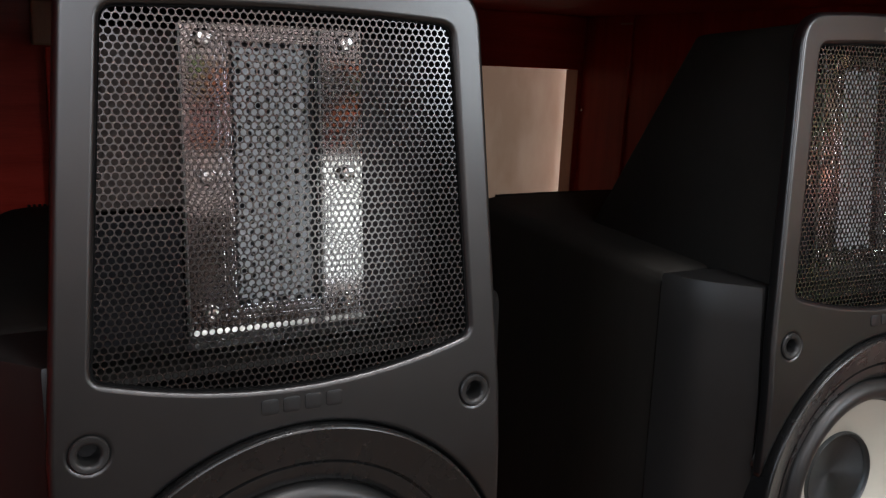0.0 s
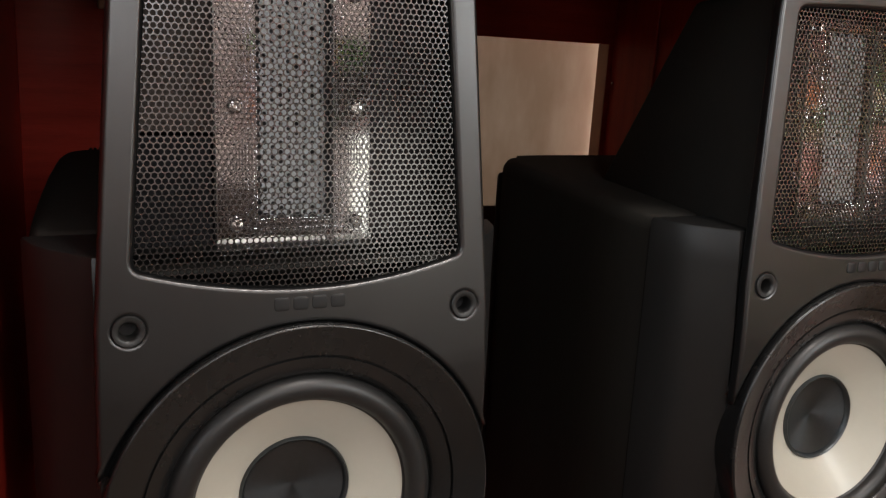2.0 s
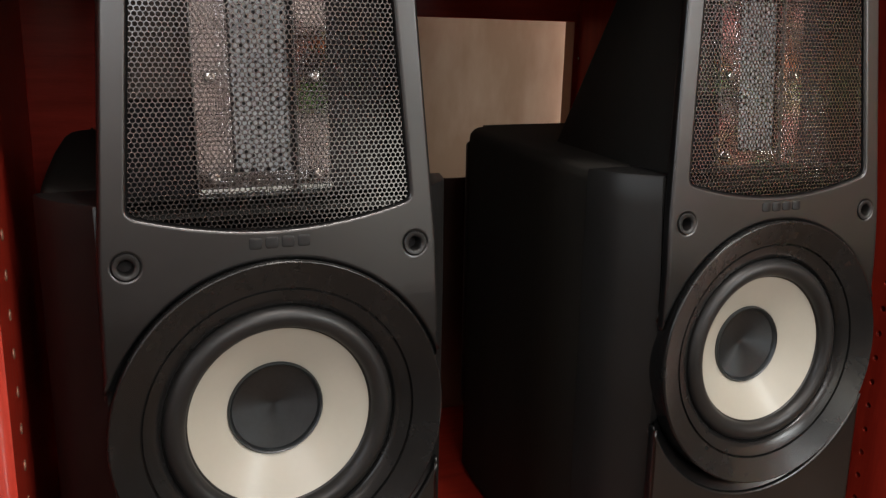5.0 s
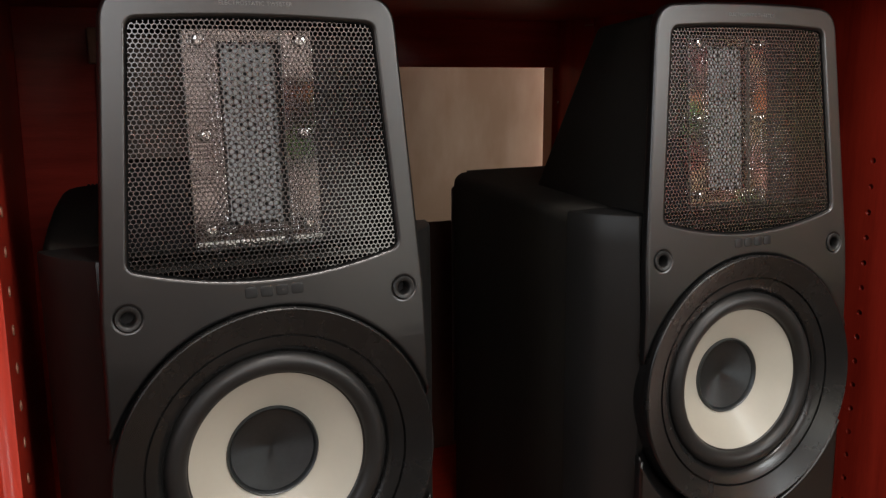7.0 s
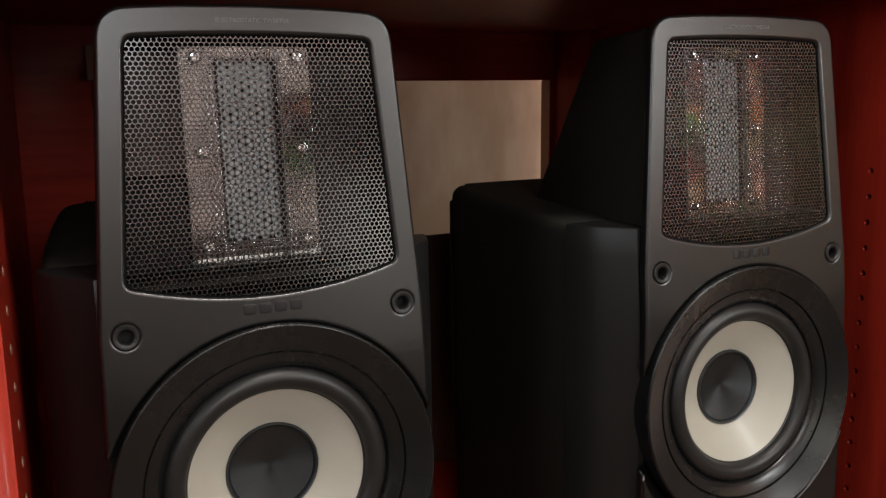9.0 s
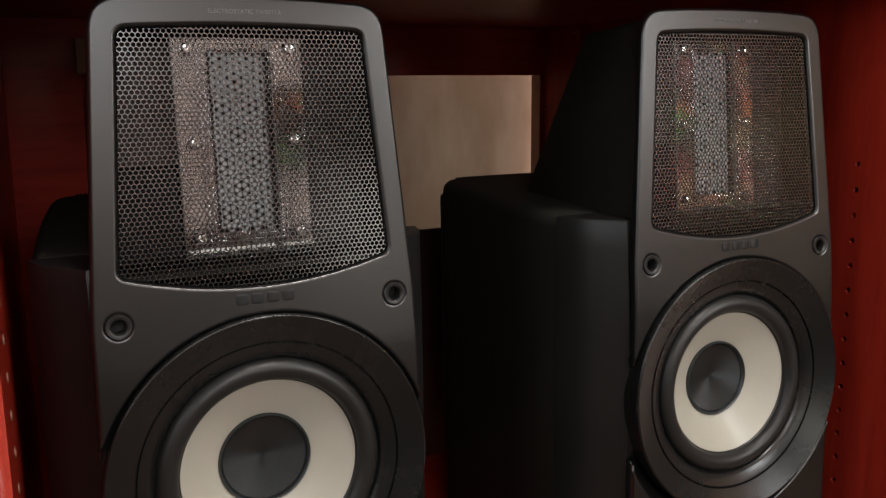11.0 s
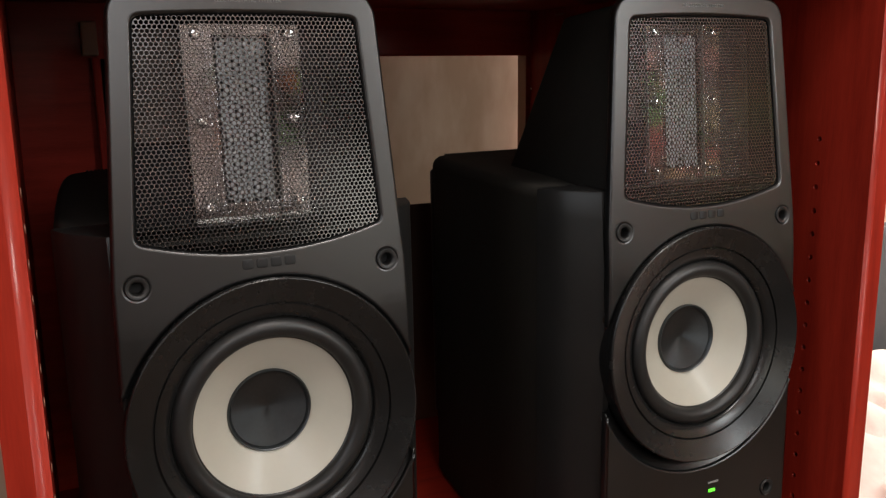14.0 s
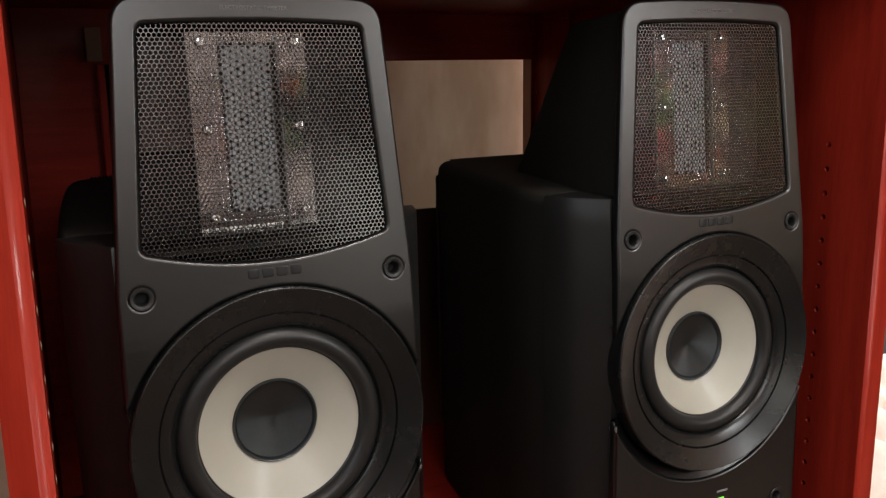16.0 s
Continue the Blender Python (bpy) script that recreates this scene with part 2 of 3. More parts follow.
def lathe(profile, n=96, centre=(0, 0), close=False):
    """Turns (radius, y, lift) rows round the y axis at centre (x, z)."""
    b = bmesh.new()
    rings = []
    for row in profile:
        r, y = row[0], row[1]
        dz = row[2] if len(row) > 2 else 0
        if r < 1e-6:
            rings.append([b.verts.new((centre[0], y, centre[1] + dz))])
        else:
            rings.append([b.verts.new((centre[0] + r * math.cos(a), y, centre[1] + dz + r * math.sin(a)))
                          for a in (2 * math.pi * i / n for i in range(n))])
    pairs = list(zip(rings, rings[1:]))
    if close:
        pairs.append((rings[-1], rings[0]))
    for a, c in pairs:
        for i in range(n):
            j = (i + 1) % n
            if len(a) == 1:
                b.faces.new((a[0], c[i], c[j]))
            elif len(c) == 1:
                b.faces.new((a[i], c[0], a[j]))
            else:
                b.faces.new((a[i], c[i], c[j], a[j]))
    bmesh.ops.recalc_face_normals(b, faces=b.faces[:])
    return b


def rounded(points, r, n=6):
    """Outline through corner points, each rounded by radius r (or its own)."""
    out = []
    k = len(points)
    for i in range(k):
        p = Vector(points[i][:2])
        rad = points[i][2] if len(points[i]) > 2 else r
        a, c = Vector(points[i - 1][:2]) - p, Vector(points[(i + 1) % k][:2]) - p
        ang = a.angle(c)
        if rad <= 0 or ang > 3.0:
            out.append(tuple(p))
            continue
        d = min(rad / math.tan(ang / 2), a.length * .45, c.length * .45)
        p0, p1 = p + a.normalized() * d, p + c.normalized() * d
        for s in range(n + 1):
            t = s / n
            out.append(tuple((1 - t) ** 2 * p0 + 2 * t * (1 - t) * p + t * t * p1))
    return out


def circle(x, z, r, n=64):
    return [(x + r * math.cos(2 * math.pi * i / n), z + r * math.sin(2 * math.pi * i / n)) for i in range(n)]


def perforated(inside, x0, x1, z0, z1, y, pitch, hole, depth, n=12, turned=False):
    """A punched sheet: staggered rows of round holes wherever inside(x, z) holds, with real hole walls."""
    verts, faces = [], []
    rh = pitch * math.sqrt(3) / 2
    hexr = pitch / math.sqrt(3)
    row = 0
    z = z0
    while z <= z1:
        x = x0 + (pitch / 2 if row % 2 else 0)
        while x <= x1:
            if inside(x, z):
                k = len(verts)
                for i in range(n):
                    a = 2 * math.pi * (i + .5) / n + math.pi / 6 - math.pi / n
                    r = hexr if i % 2 == 0 else hexr * math.cos(math.pi / 6)
                    verts.append((x + r * math.cos(a), y, z + r * math.sin(a)))
                for yy in (y, y + depth):
                    for i in range(n):
                        a = 2 * math.pi * (i + .5) / n + math.pi / 6 - math.pi / n
                        verts.append((x + hole * math.cos(a), yy, z + hole * math.sin(a)))
                for i in range(n):
                    j = (i + 1) % n
                    faces.append((k + i, k + j, k + n + j, k + n + i))
                    faces.append((k + n + i, k + n + j, k + 2 * n + j, k + 2 * n + i))
            x += pitch
        z += rh
        row += 1
    if turned:
        verts = [(vz, vy, vx) for vx, vy, vz in verts]
    me = bpy.data.meshes.new("tmp")
    me.from_pydata(verts, [], faces)
    b = bmesh.new()
    b.from_mesh(me)
    bpy.data.meshes.remove(me)
    return b


def tilted(b, degrees):
    """Rakes a part of the front; below the bend the front stands upright again."""
    low = [v.co.z for v in b.verts]
    if min(low) < BEND < max(low):
        for at in [BEND - .008 * i for i in range(16)]:
            bmesh.ops.bisect_plane(b, geom=b.verts[:] + b.edges[:] + b.faces[:], plane_co=(0, 0, at), plane_no=(0, 0, 1))
    for v in b.verts:
        d = BEND - v.co.z
        if d > 0:
            v.co.y += .083 * d * d / (d + .03)
    return raked(b, degrees)


def raked(b, degrees):
    bmesh.ops.rotate(b, verts=b.verts[:], cent=(0, 0, 0), matrix=Matrix.Rotation(radians(-degrees), 3, "X"))
    return b


# ---- the room ----
def structure(name, b, mat, label, smooth=False):
    return tagged(part(name, b, mat, smooth=smooth), label, "structure", "", "structure")


structure("floor", box(ROOM_X0 - .1, ROOM_X1 + .1, ROOM_Y0 - .1, ROOM_Y1 + .1, -0.1, 0.0), FLOORM, "brown wooden floor of the room")
structure("ceiling", box(ROOM_X0 - .1, ROOM_X1 + .1, ROOM_Y0 - .1, ROOM_Y1 + .1, ROOM_H, ROOM_H + .1), CEIL, "plain white ceiling of the room")
structure("wall_north", box(ROOM_X0 - .1, ROOM_X1 + .1, ROOM_Y1, ROOM_Y1 + .1, 0, ROOM_H), WALLB, "beige painted wall behind the wooden cabinet")


def wall_with_openings(name, a0, a1, openings, at, thick, along_x, label, paint):
    loops = [[(a0, 0), (a1, 0), (a1, ROOM_H), (a0, ROOM_H)]] + [[(w0, z0), (w1, z0), (w1, z1), (w0, z1)] for w0, w1, z0, z1 in openings]
    b = plate(loops, at, at + thick)
    if not along_x:
        for v in b.verts:
            v.co = Vector((v.co.y, v.co.x, v.co.z))
        bmesh.ops.recalc_face_normals(b, faces=b.faces[:])
    return structure(name, b, paint, label)


wall_with_openings("wall_south", ROOM_X0 - .1, ROOM_X1 + .1, [(NEAR_X0, NEAR_X1, NEAR_Z0, NEAR_Z1), (REAR_X0, REAR_X1, REAR_Z0, REAR_Z1), (MID_X0, MID_X1, MID_Z0, MID_Z1), (FAR_X0, FAR_X1, FAR_Z0, FAR_Z1)], ROOM_Y0 - .1, .1, True, "tan painted wall with four openings added for light", TAN)
wall_with_openings("wall_west", ROOM_Y0, ROOM_Y1, [(WIN_Y0, WIN_Y1, WIN_Z0, WIN_Z1)], ROOM_X0 - .1, .1, False, "taupe painted wall with a window opening", TAUPE)
wall_with_openings("wall_east", ROOM_Y0, ROOM_Y1, [(SIDE_Y0, SIDE_Y1, SIDE_Z0, SIDE_Z1)], ROOM_X1, .1, False, "taupe painted wall with a window opening", TAUPE)

# Unseen dark boards, added so the lower baffles and grille mirror something dark.
DARKBOARD = material("brown_dado_wood", (0.05, 0.03, 0.02), 0.5, second=(0.075, 0.045, 0.03), scale=6, stretch=(6, 6, .6))
structure("dado_panel", box(ROOM_X0, .585, ROOM_Y0 + .001, ROOM_Y0 + .02, 0.0, 1.04), DARKBOARD, "unseen dark board added low on the wall to darken reflections")
structure("dado_panel", box(.587, .888, ROOM_Y0 + .001, ROOM_Y0 + .02, 0.0, .80), DARKBOARD, "unseen dark board added below the opening to darken reflections")
structure("dado_panel", box(.890, 1.48, ROOM_Y0 + .001, ROOM_Y0 + .02, 0.0, 1.30), DARKBOARD, "tall unseen dark board added to darken reflections")

# ---- the wooden cabinet ----
XL, XR, WALL, YF, YB = -0.170, 0.6092, 0.0275, -0.0542, 0.606
SHELF, TOP, BASE = 0.608, 1.247, 0.0
HOLE_Y, HOLE_Z, HOLE_STEP = 0.0127, 1.0765, 0.0261
LEFT_Y, LEFT_Z = 0.0165, 1.0740
cabinet = thing("wooden_cabinet", pose(0, 0, 0), "red mahogany stained open cabinet holding two loudspeakers", "cabinet")


def side_panel(inner, outward, hole_y, hole_z):
    holes = [circle(hole_y, hole_z - i * HOLE_STEP, 0.0032, 14) for i in range(18)]
    b = plate([[(YF, BASE), (YB + .02, BASE), (YB + .02, TOP + .03), (YF, TOP + .03)]] + holes, 0, 0.010)
    for v in b.verts:
        v.co = Vector((inner + outward * v.co.y, v.co.x, v.co.z))
    x0, x1 = sorted((inner + outward * .010, inner + outward * WALL))
    box(x0, x1, YF, YB + .02, BASE, TOP + .03, bm=b)
    bmesh.ops.remove_doubles(b, verts=b.verts[:], dist=1e-6)
    bmesh.ops.recalc_face_normals(b, faces=b.faces[:])
    return b


part("side_panel", side_panel(XL, -1, LEFT_Y, LEFT_Z), WOOD, cabinet, "red stained side panel with shelf pin holes", smooth=False)
part("side_panel", side_panel(XR, 1, HOLE_Y, HOLE_Z), WOOD, cabinet, "red stained side panel with shelf pin holes", smooth=False)
part("top_board", box(XL, XR, YF, YB + .02, TOP, TOP + .027, .0015), WOOD_H, cabinet, smooth=False)
part("shelf", box(XL + .001, XR - .001, YF + .012, 0.532, SHELF - .022, SHELF, .0015), WOOD_H, cabinet, smooth=False)
part("bottom_board", box(XL, XR, YF, YB, 0.06, 0.085, .0015), WOOD_H, cabinet, smooth=False)
part("plinth", box(XL, XR, YF + .04, YF + .06, 0.0, 0.06), WOOD_H, cabinet, smooth=False)
# back frame with its large opening
OPEN_X0, OPEN_X1, OPEN_Z0, OPEN_Z1 = 0.03, 0.5985, 0.50, 1.1762
part("back_frame", plate([[(XL, 0.085), (XR, 0.085), (XR, TOP), (XL, TOP)], [(OPEN_X0, OPEN_Z0), (OPEN_X1, OPEN_Z0), (OPEN_X1, OPEN_Z1), (OPEN_X0, OPEN_Z1)]],
                         YB, YB + .026, .001), WOOD_H, cabinet, "red stained back frame with a large opening", smooth=False)
# Dark sheet added in place of the shade low behind the speakers.
part("lower_back_panel", box(OPEN_X0 - .03, XR - .001, YB + .027, YB + .031, .45, .938), DARKBACK, cabinet, "dark brown sheet standing in for shade low at the back", smooth=False)
# Paler colour on this thin lining stands for light on the right jamb.
part("opening_lining", box(OPEN_X1 - .0014, OPEN_X1 - .0002, YB + .0005, YB + .0262, .945, OPEN_Z1 - .0005), PALEBLOCK, cabinet, "thin pale lining painting the lit jamb of the back opening", smooth=False)
part("paint_chip", box(XR - .0052, XR - .0030, .508, .530, 1.2355, 1.2378, .0003, 1), PALEBLOCK, cabinet, "pale chip in the lacquer")
part("corner_block", box(-.086, -.066, .585, YB, 1.178, 1.222, .002), PALEBLOCK, cabinet, "pale wooden corner block", smooth=False)
# Black strip laid over the solid left part of the back frame.
part("back_strip", box(-.0635, .0285, YB - .005, YB - .0005, SHELF, 1.1745, .001), MATTBLACK, cabinet, "black strip over the left part of the back frame", smooth=False)
part("back_batten", box(-.0745, -.064, .592, YB, SHELF, 1.176, .002), WOOD, cabinet, smooth=False)
part("corner_post", box(XR - .004, XR, 0.508, YB, SHELF, TOP, .001), WOOD, cabinet, smooth=False)
# Added pale rings paint the light caught on the left pin hole rims.
for i in range(18):
    part("pin_sleeve", lathe([(.0026, .0035), (.0026, -.0004), (.0030, -.0008), (.0037, -.0006), (.0040, .0004)], 16), LITRIM, cabinet, "added pale ring painting the lit rim of a pin hole").matrix_local = pose(XL, LEFT_Y, LEFT_Z - i * HOLE_STEP, 0, 0, 90)
part("nail", box(XR - .0075, XR - .004, .596, .600, 1.120, 1.124, .001), CHROME, cabinet, "small steel nail")


# ---- loudspeaker ----
TILT = 4.8                       # rake of the front baffle
BEND = -0.03                     # below it the front is upright
WZ = -0.1235                     # height of the woofer's centre
BASE_Z = -0.384                  # underside, below the upper sockets


def socket(x, z, parent):
    ob = part("socket", tilted(lathe([(.0048, .0115), (.0048, .0008), (.0054, -.0004), (.0066, -.0010), (.0083, -.0010), (.0089, -.0003), (.0091, .0070)], 28, (x, z)), TILT), RUBBER, parent, "black rubber grille socket")
    b = lathe([(0, .0115), (.0049, .0115)], 16, (x, z))
    part("socket_floor", tilted(b, TILT), DARK, ob)
    return ob


def loudspeaker(m):
    s = thing("loudspeaker", m, "dark grey two-way loudspeaker with ivory cone woofer", "loudspeaker", "pair of loudspeakers")
    # front baffle
    def edge(z):
        return .1172 - z * (.0155 / .2165 if z > 0 else .0165)
    cut_r, cut_low, cut_z = .1248, .1285, WZ - .0045
    meet = [z for z in (cut_z + i * .0002 for i in range(500)) if math.hypot(edge(z), z - cut_z) >= cut_r][0]
    low = [z for z in (cut_z - i * .0002 for i in range(500)) if math.hypot(edge(z), z - cut_z) >= cut_low][0]
    a1, a2 = math.atan2(meet - cut_z, edge(meet)), math.atan2(low - cut_z, edge(low))
    arc = [(cut_r * math.cos(a1 + (math.pi - 2 * a1) * i / 60), cut_z + cut_r * math.sin(a1 + (math.pi - 2 * a1) * i / 60)) for i in range(61)]
    arc_low = [(cut_low * math.cos(a2 - (math.pi + 2 * a2) * i / 60), cut_z + cut_low * math.sin(a2 - (math.pi + 2 * a2) * i / 60)) for i in range(61)]
    upper = arc[::-1] + rounded([(.1172, 0, 0), (.1017, .2165, .024), (.05, .2195, 0), (0, .2203, 0), (-.05, .2195, 0), (-.1017, .2165, .024), (-.1172, 0, 0)], 0, 8)
    lower = arc_low[::-1] + rounded([(edge(low), low - .004, 0), (.1205, BASE_Z + .012, .01), (-.1205, BASE_Z + .012, .01), (-edge(low), low - .004, 0)], 0, 8)
    bottom = [(x, .0165 + .0152 * (x / .0985) ** 2) for x in [-.0985 + .0985 * 2 * i / 16 for i in range(17)]]
    top = [(x, .2008 - .0030 * (x / .0863) ** 2) for x in [.0863 - .0863 * 2 * i / 12 for i in range(13)]]
    opening = rounded([(*p, .009) if i in (0, 16) else (*p, 0) for i, p in enumerate(bottom)] + [(*p, .008) if i in (0, 12) else (*p, 0) for i, p in enumerate(top)], 0, 5)
    part("baffle", tilted(plate([upper, [(x * .988, .1087 + (z - .1087) * .988) for x, z in opening], lower] + [circle(x, z, .0080, 24) for x, z in ((-.1, 0), (.1, 0), (-.094, -.2985), (.094, -.2985))], 0, .0100, .0030, 4), TILT), PLASTIC, s, "charcoal grey moulded plastic front baffle", smooth=False)
    def dish(r, y, a):
        x, z = r * math.cos(radians(a)), cut_z + r * math.sin(radians(a))
        lim = edge(z) - .0030
        return (max(-lim, min(lim, x)), y, z)
    rim = ((.1265, .0036), (.1252, .0036), (.1243, .0046), (.1226, .0070), (.1210, .0092), (.1186, .0102), (.1150, .0175), (.1265, .0175))
    rim_low = ((.1303, .0036), (.1289, .0036), (.1279, .0044), (.1260, .0058), (.1235, .0074), (.1200, .0092), (.1150, .0175), (.1303, .0175))
    for a0, shape in ((21, rim), (201, rim_low)):
        b = bmesh.new()
        rows = [[b.verts.new(dish(r, y, a0 + 138 * i / 46)) for i in range(47)]
                for r, y in shape]
        for ra, rb in zip(rows, rows[1:] + rows[:1]):
            for i in range(46):
                b.faces.new((ra[i], ra[i + 1], rb[i + 1], rb[i]))
        bmesh.ops.recalc_face_normals(b, faces=b.faces[:])
        part("woofer_recess", tilted(b, TILT), PLASTIC, s)
    # punched metal grille
    def inside(x, z):
        h = .0985 + (.0863 - .0985) * (z - .0315) / .166
        return abs(x) < h - .0010 and z > .0165 + .0152 * (x / .0985) ** 2 + .0010 and z < .2008 - .003 * (x / .0863) ** 2 - .0010
    part("tweeter_grille", tilted(perforated(inside, -.1, .1, .018, .202, .0030, .0036, .00153, .0008), TILT), MESH, s, "perforated dark metal tweeter grille", smooth=False)
    # Black ring paints the shade in the gap between baffle and grille.
    inner = [(x * .980, .1075 + (z - .1075) * .980) for x, z in opening]
    part("grille_rim", tilted(plate([[(x * 1.012, .108 + (z - .108) * 1.012) for x, z in opening], inner], .0022, .0046, .0004, 1), TILT), MATTBLACK, s)
    # tweeter behind the grille
    tw = part("tweeter_frame", tilted(plate([[(-.0475, .0405), (.0475, .0405), (.0475, .196), (-.0475, .196)], [(-.0225, .055), (.0225, .055), (.0225, .186), (-.0225, .186)]], .030, .036, .0008, 1), TILT), POLISHED, s, "clear polished tweeter frame plate", smooth=False)
    part("stator", tilted(perforated(lambda z, x: abs(x) < .0205 and .056 < z < .184, .052, .186, -.0224, .022, .034, .0056, .00140, .001, 12, True), TILT), STATOR, tw, "pale perforated stator sheet", smooth=False)
    part("diaphragm", tilted(box(-.0225, .0225, .037, .0375, .055, .186), TILT), DARK, tw, smooth=False)
    b = bmesh.new()
    for x0, x1 in ((-.0475, .018), (.024, .0475)):
        vs = [b.verts.new(p) for p in ((x0, .0300, .0440), (x1, .0300, .0440), (x1, .0277, .0404), (x0, .0277, .0404), (x0, .030, .0395), (x1, .030, .0395))]
        b.faces.new((vs[0], vs[1], vs[2], vs[3]))
        b.faces.new((vs[3], vs[2], vs[5], vs[4]))
        b.faces.new((vs[0], vs[3], vs[4]))
        b.faces.new((vs[1], vs[5], vs[2]))
    bmesh.ops.recalc_face_normals(b, faces=b.faces[:])
    part("frame_ledge", tilted(b, TILT), WORN, tw, "bright bevelled lower edge", smooth=False)
    for x0, z0, y0 in ((.0262, .0515, .0285), (.0300, .0478, .0292)):
        part("inner_frame", tilted(plate([[(-x0, z0), (x0, z0), (x0, .2405 - z0), (-x0, .2405 - z0)], [(-x0 + .0016, z0 + .0016), (x0 - .0016, z0 + .0016), (x0 - .0016, .2389 - z0), (-x0 + .0016, .2389 - z0)]], y0, .0305, .0004, 1), TILT), POLISHED, tw, "clear stepped moulding round the stator", smooth=False)
    for x in (-.0475, .0225):
        part("frame_rib", tilted(box(x - .0006, x + .0006, .0265, .030, .043, .194, .0003, 1), TILT), WORN, tw, smooth=False)
    for x in (-.036, .037):
        for z in (.052, .1205, .1875):
            part("screw", tilted(lathe([(0, .0268), (.0014, .0266), (.0017, .0252), (.0032, .0254), (.0044, .0272), (.0046, .031)], 20, (x, z)), TILT), CHROME, tw, "chrome screw")
    for x in (-.045, -.036, .029, .037, .043):
        part("terminal_pin", tilted(lathe([(0, .029), (.0018, .0292), (.002, .031), (.002, .036)], 12, (x, .0275)), TILT), CHROME, tw)
    part("terminal_strip", tilted(box(-.052, .052, .034, .040, .020, .036, .001, 1), TILT), SHELL, tw, smooth=False)
    part("damping_pad", tilted(box(-.096, -.049, .030, .046, .020, .103, .002, 1), TILT), PAD, s, smooth=False)
    part("damping_pad", tilted(box(-.0488, -.0235, .0375, .046, .020, .103, .002, 1), TILT), PAD, s, smooth=False)
    # Added sheet; its tint stands for light inside the right of the hood.
    part("felt_lining", tilted(box(.0235, .093, .0375, .042, .022, .192, .001, 1), TILT), LITCAVITY, s, "added dark sheet tinted as the lit inside of the hood", smooth=False)
    part("felt_lining", tilted(box(-.090, -.0235, .038, .042, .105, .192, .001, 1), TILT), FELT, s, "grey brown felt lining", smooth=False)
    # hood behind the grille, open at the front
    b = bmesh.new()
    t = radians(TILT)
    def at(x, y, z):
        return (x, y * math.cos(t) + z * math.sin(t), z * math.cos(t) - y * math.sin(t))
    f = [b.verts.new(at(*p)) for p in ((-.108, .0068, .028), (.108, .0068, .028), (.0955, .0068, .211), (-.0955, .0068, .211))]
    r = [b.verts.new(p) for p in ((-.082, .252, .034), (.082, .252, .034), (.080, .138, .2045), (-.080, .138, .2045))]
    for i in range(4):
        j = (i + 1) % 4
        b.faces.new((f[i], f[j], r[j], r[i]))
    b.faces.new(r)
    bmesh.ops.recalc_face_normals(b, faces=b.faces[:])
    long_edges = [e for e in b.edges if not (e.verts[0] in f and e.verts[1] in f)]
    bmesh.ops.bevel(b, geom=long_edges, offset=.006, segments=3, profile=.5, affect="EDGES")
    bmesh.ops.solidify(b, geom=b.faces[:], thickness=.003)
    part("tweeter_hood", b, HOOD, s, "black tapered hood behind the tweeter")
    # lower enclosure: front shell with flared cheeks, then the vinyl body
    def prism(plan, z0, z1, bev, seg, open_front=False):
        b = bmesh.new()
        lo = [b.verts.new((x, y, z0)) for x, y in plan]
        hi = [b.verts.new((x, y, z1)) for x, y in plan]
        n = len(plan)
        for i in range(n):
            j = (i + 1) % n
            if not (open_front and i == n - 1):
                b.faces.new((lo[i], lo[j], hi[j], hi[i]))
        b.faces.new(lo[::-1])
        top_face = b.faces.new(hi)
        bmesh.ops.recalc_face_normals(b, faces=b.faces[:])
        if bev:
            bmesh.ops.bevel(b, geom=list(top_face.edges), offset=bev, segments=seg, profile=.5, affect="EDGES")
        return b
    k = math.tan(t)
    plan = [(-.1110, .0), (-.1110, .0010), (-.1165, .0013), (-.1190, .0040), (-.128, .0150), (-.138, .0265), (-.146, .0415), (-.1505, .0585), (-.1515, .072)]
    plan = plan + [(-x, y) for x, y in plan[::-1]]
    b = prism(plan, BASE_Z, .0385, .0025, 2, True)
    for z in [.012] + [BEND - .016 * i for i in range(12)]:
        bmesh.ops.bisect_plane(b, geom=b.verts[:] + b.edges[:] + b.faces[:], plane_co=(0, 0, z), plane_no=(0, 0, 1))
    for v in b.verts:
        if v.co.y < .06:
            d = max(0, BEND - v.co.z)
            v.co.y += .0102 + (v.co.z * k + .083 * d * d / (d + .03)) * (1 - max(v.co.y, 0) / .06)
    part("front_shell", b, SHELL, s, "dark grey plastic shell with flared cheeks")
    body = [(-.1490, .076), (-.1475, .13), (-.143, .2), (-.1355, .29), (-.1285, .352), (-.1245, .371), (-.116, .384), (-.102, .392), (-.075, .3965), (-.03, .3985)]
    body = body + [(-x, y) for x, y in body[::-1]]
    b = prism(body, BASE_Z, .0460, .012, 4)
    for v in b.verts:
        if v.co.z > 0:
            v.co.z -= .0085 * (1 - (v.co.y - .076) / .32)
    part("enclosure", b, VINYL, s, "black vinyl covered speaker enclosure")
    part("rear_panel", plate([rounded([(-.1145, -.315), (.1145, -.315), (.1145, .026), (-.1145, .026)], .006, 4)], .3990, .4025, .0008, 1), REARP, s, "grey rear panel of the enclosure")
    b = bmesh.new()
    for i in range(50):
        x = -.098 + .004 * i
        y = .3985 - .0085 * (abs(x) / .11) ** 3
        box(x - .0013, x + .0013, y - .012, y - .004, .0430, .0464, .0006, 1, bm=b)
    part("ribbed_edge", b, VINYL, s, "ribbed black rear top edge", smooth=False)
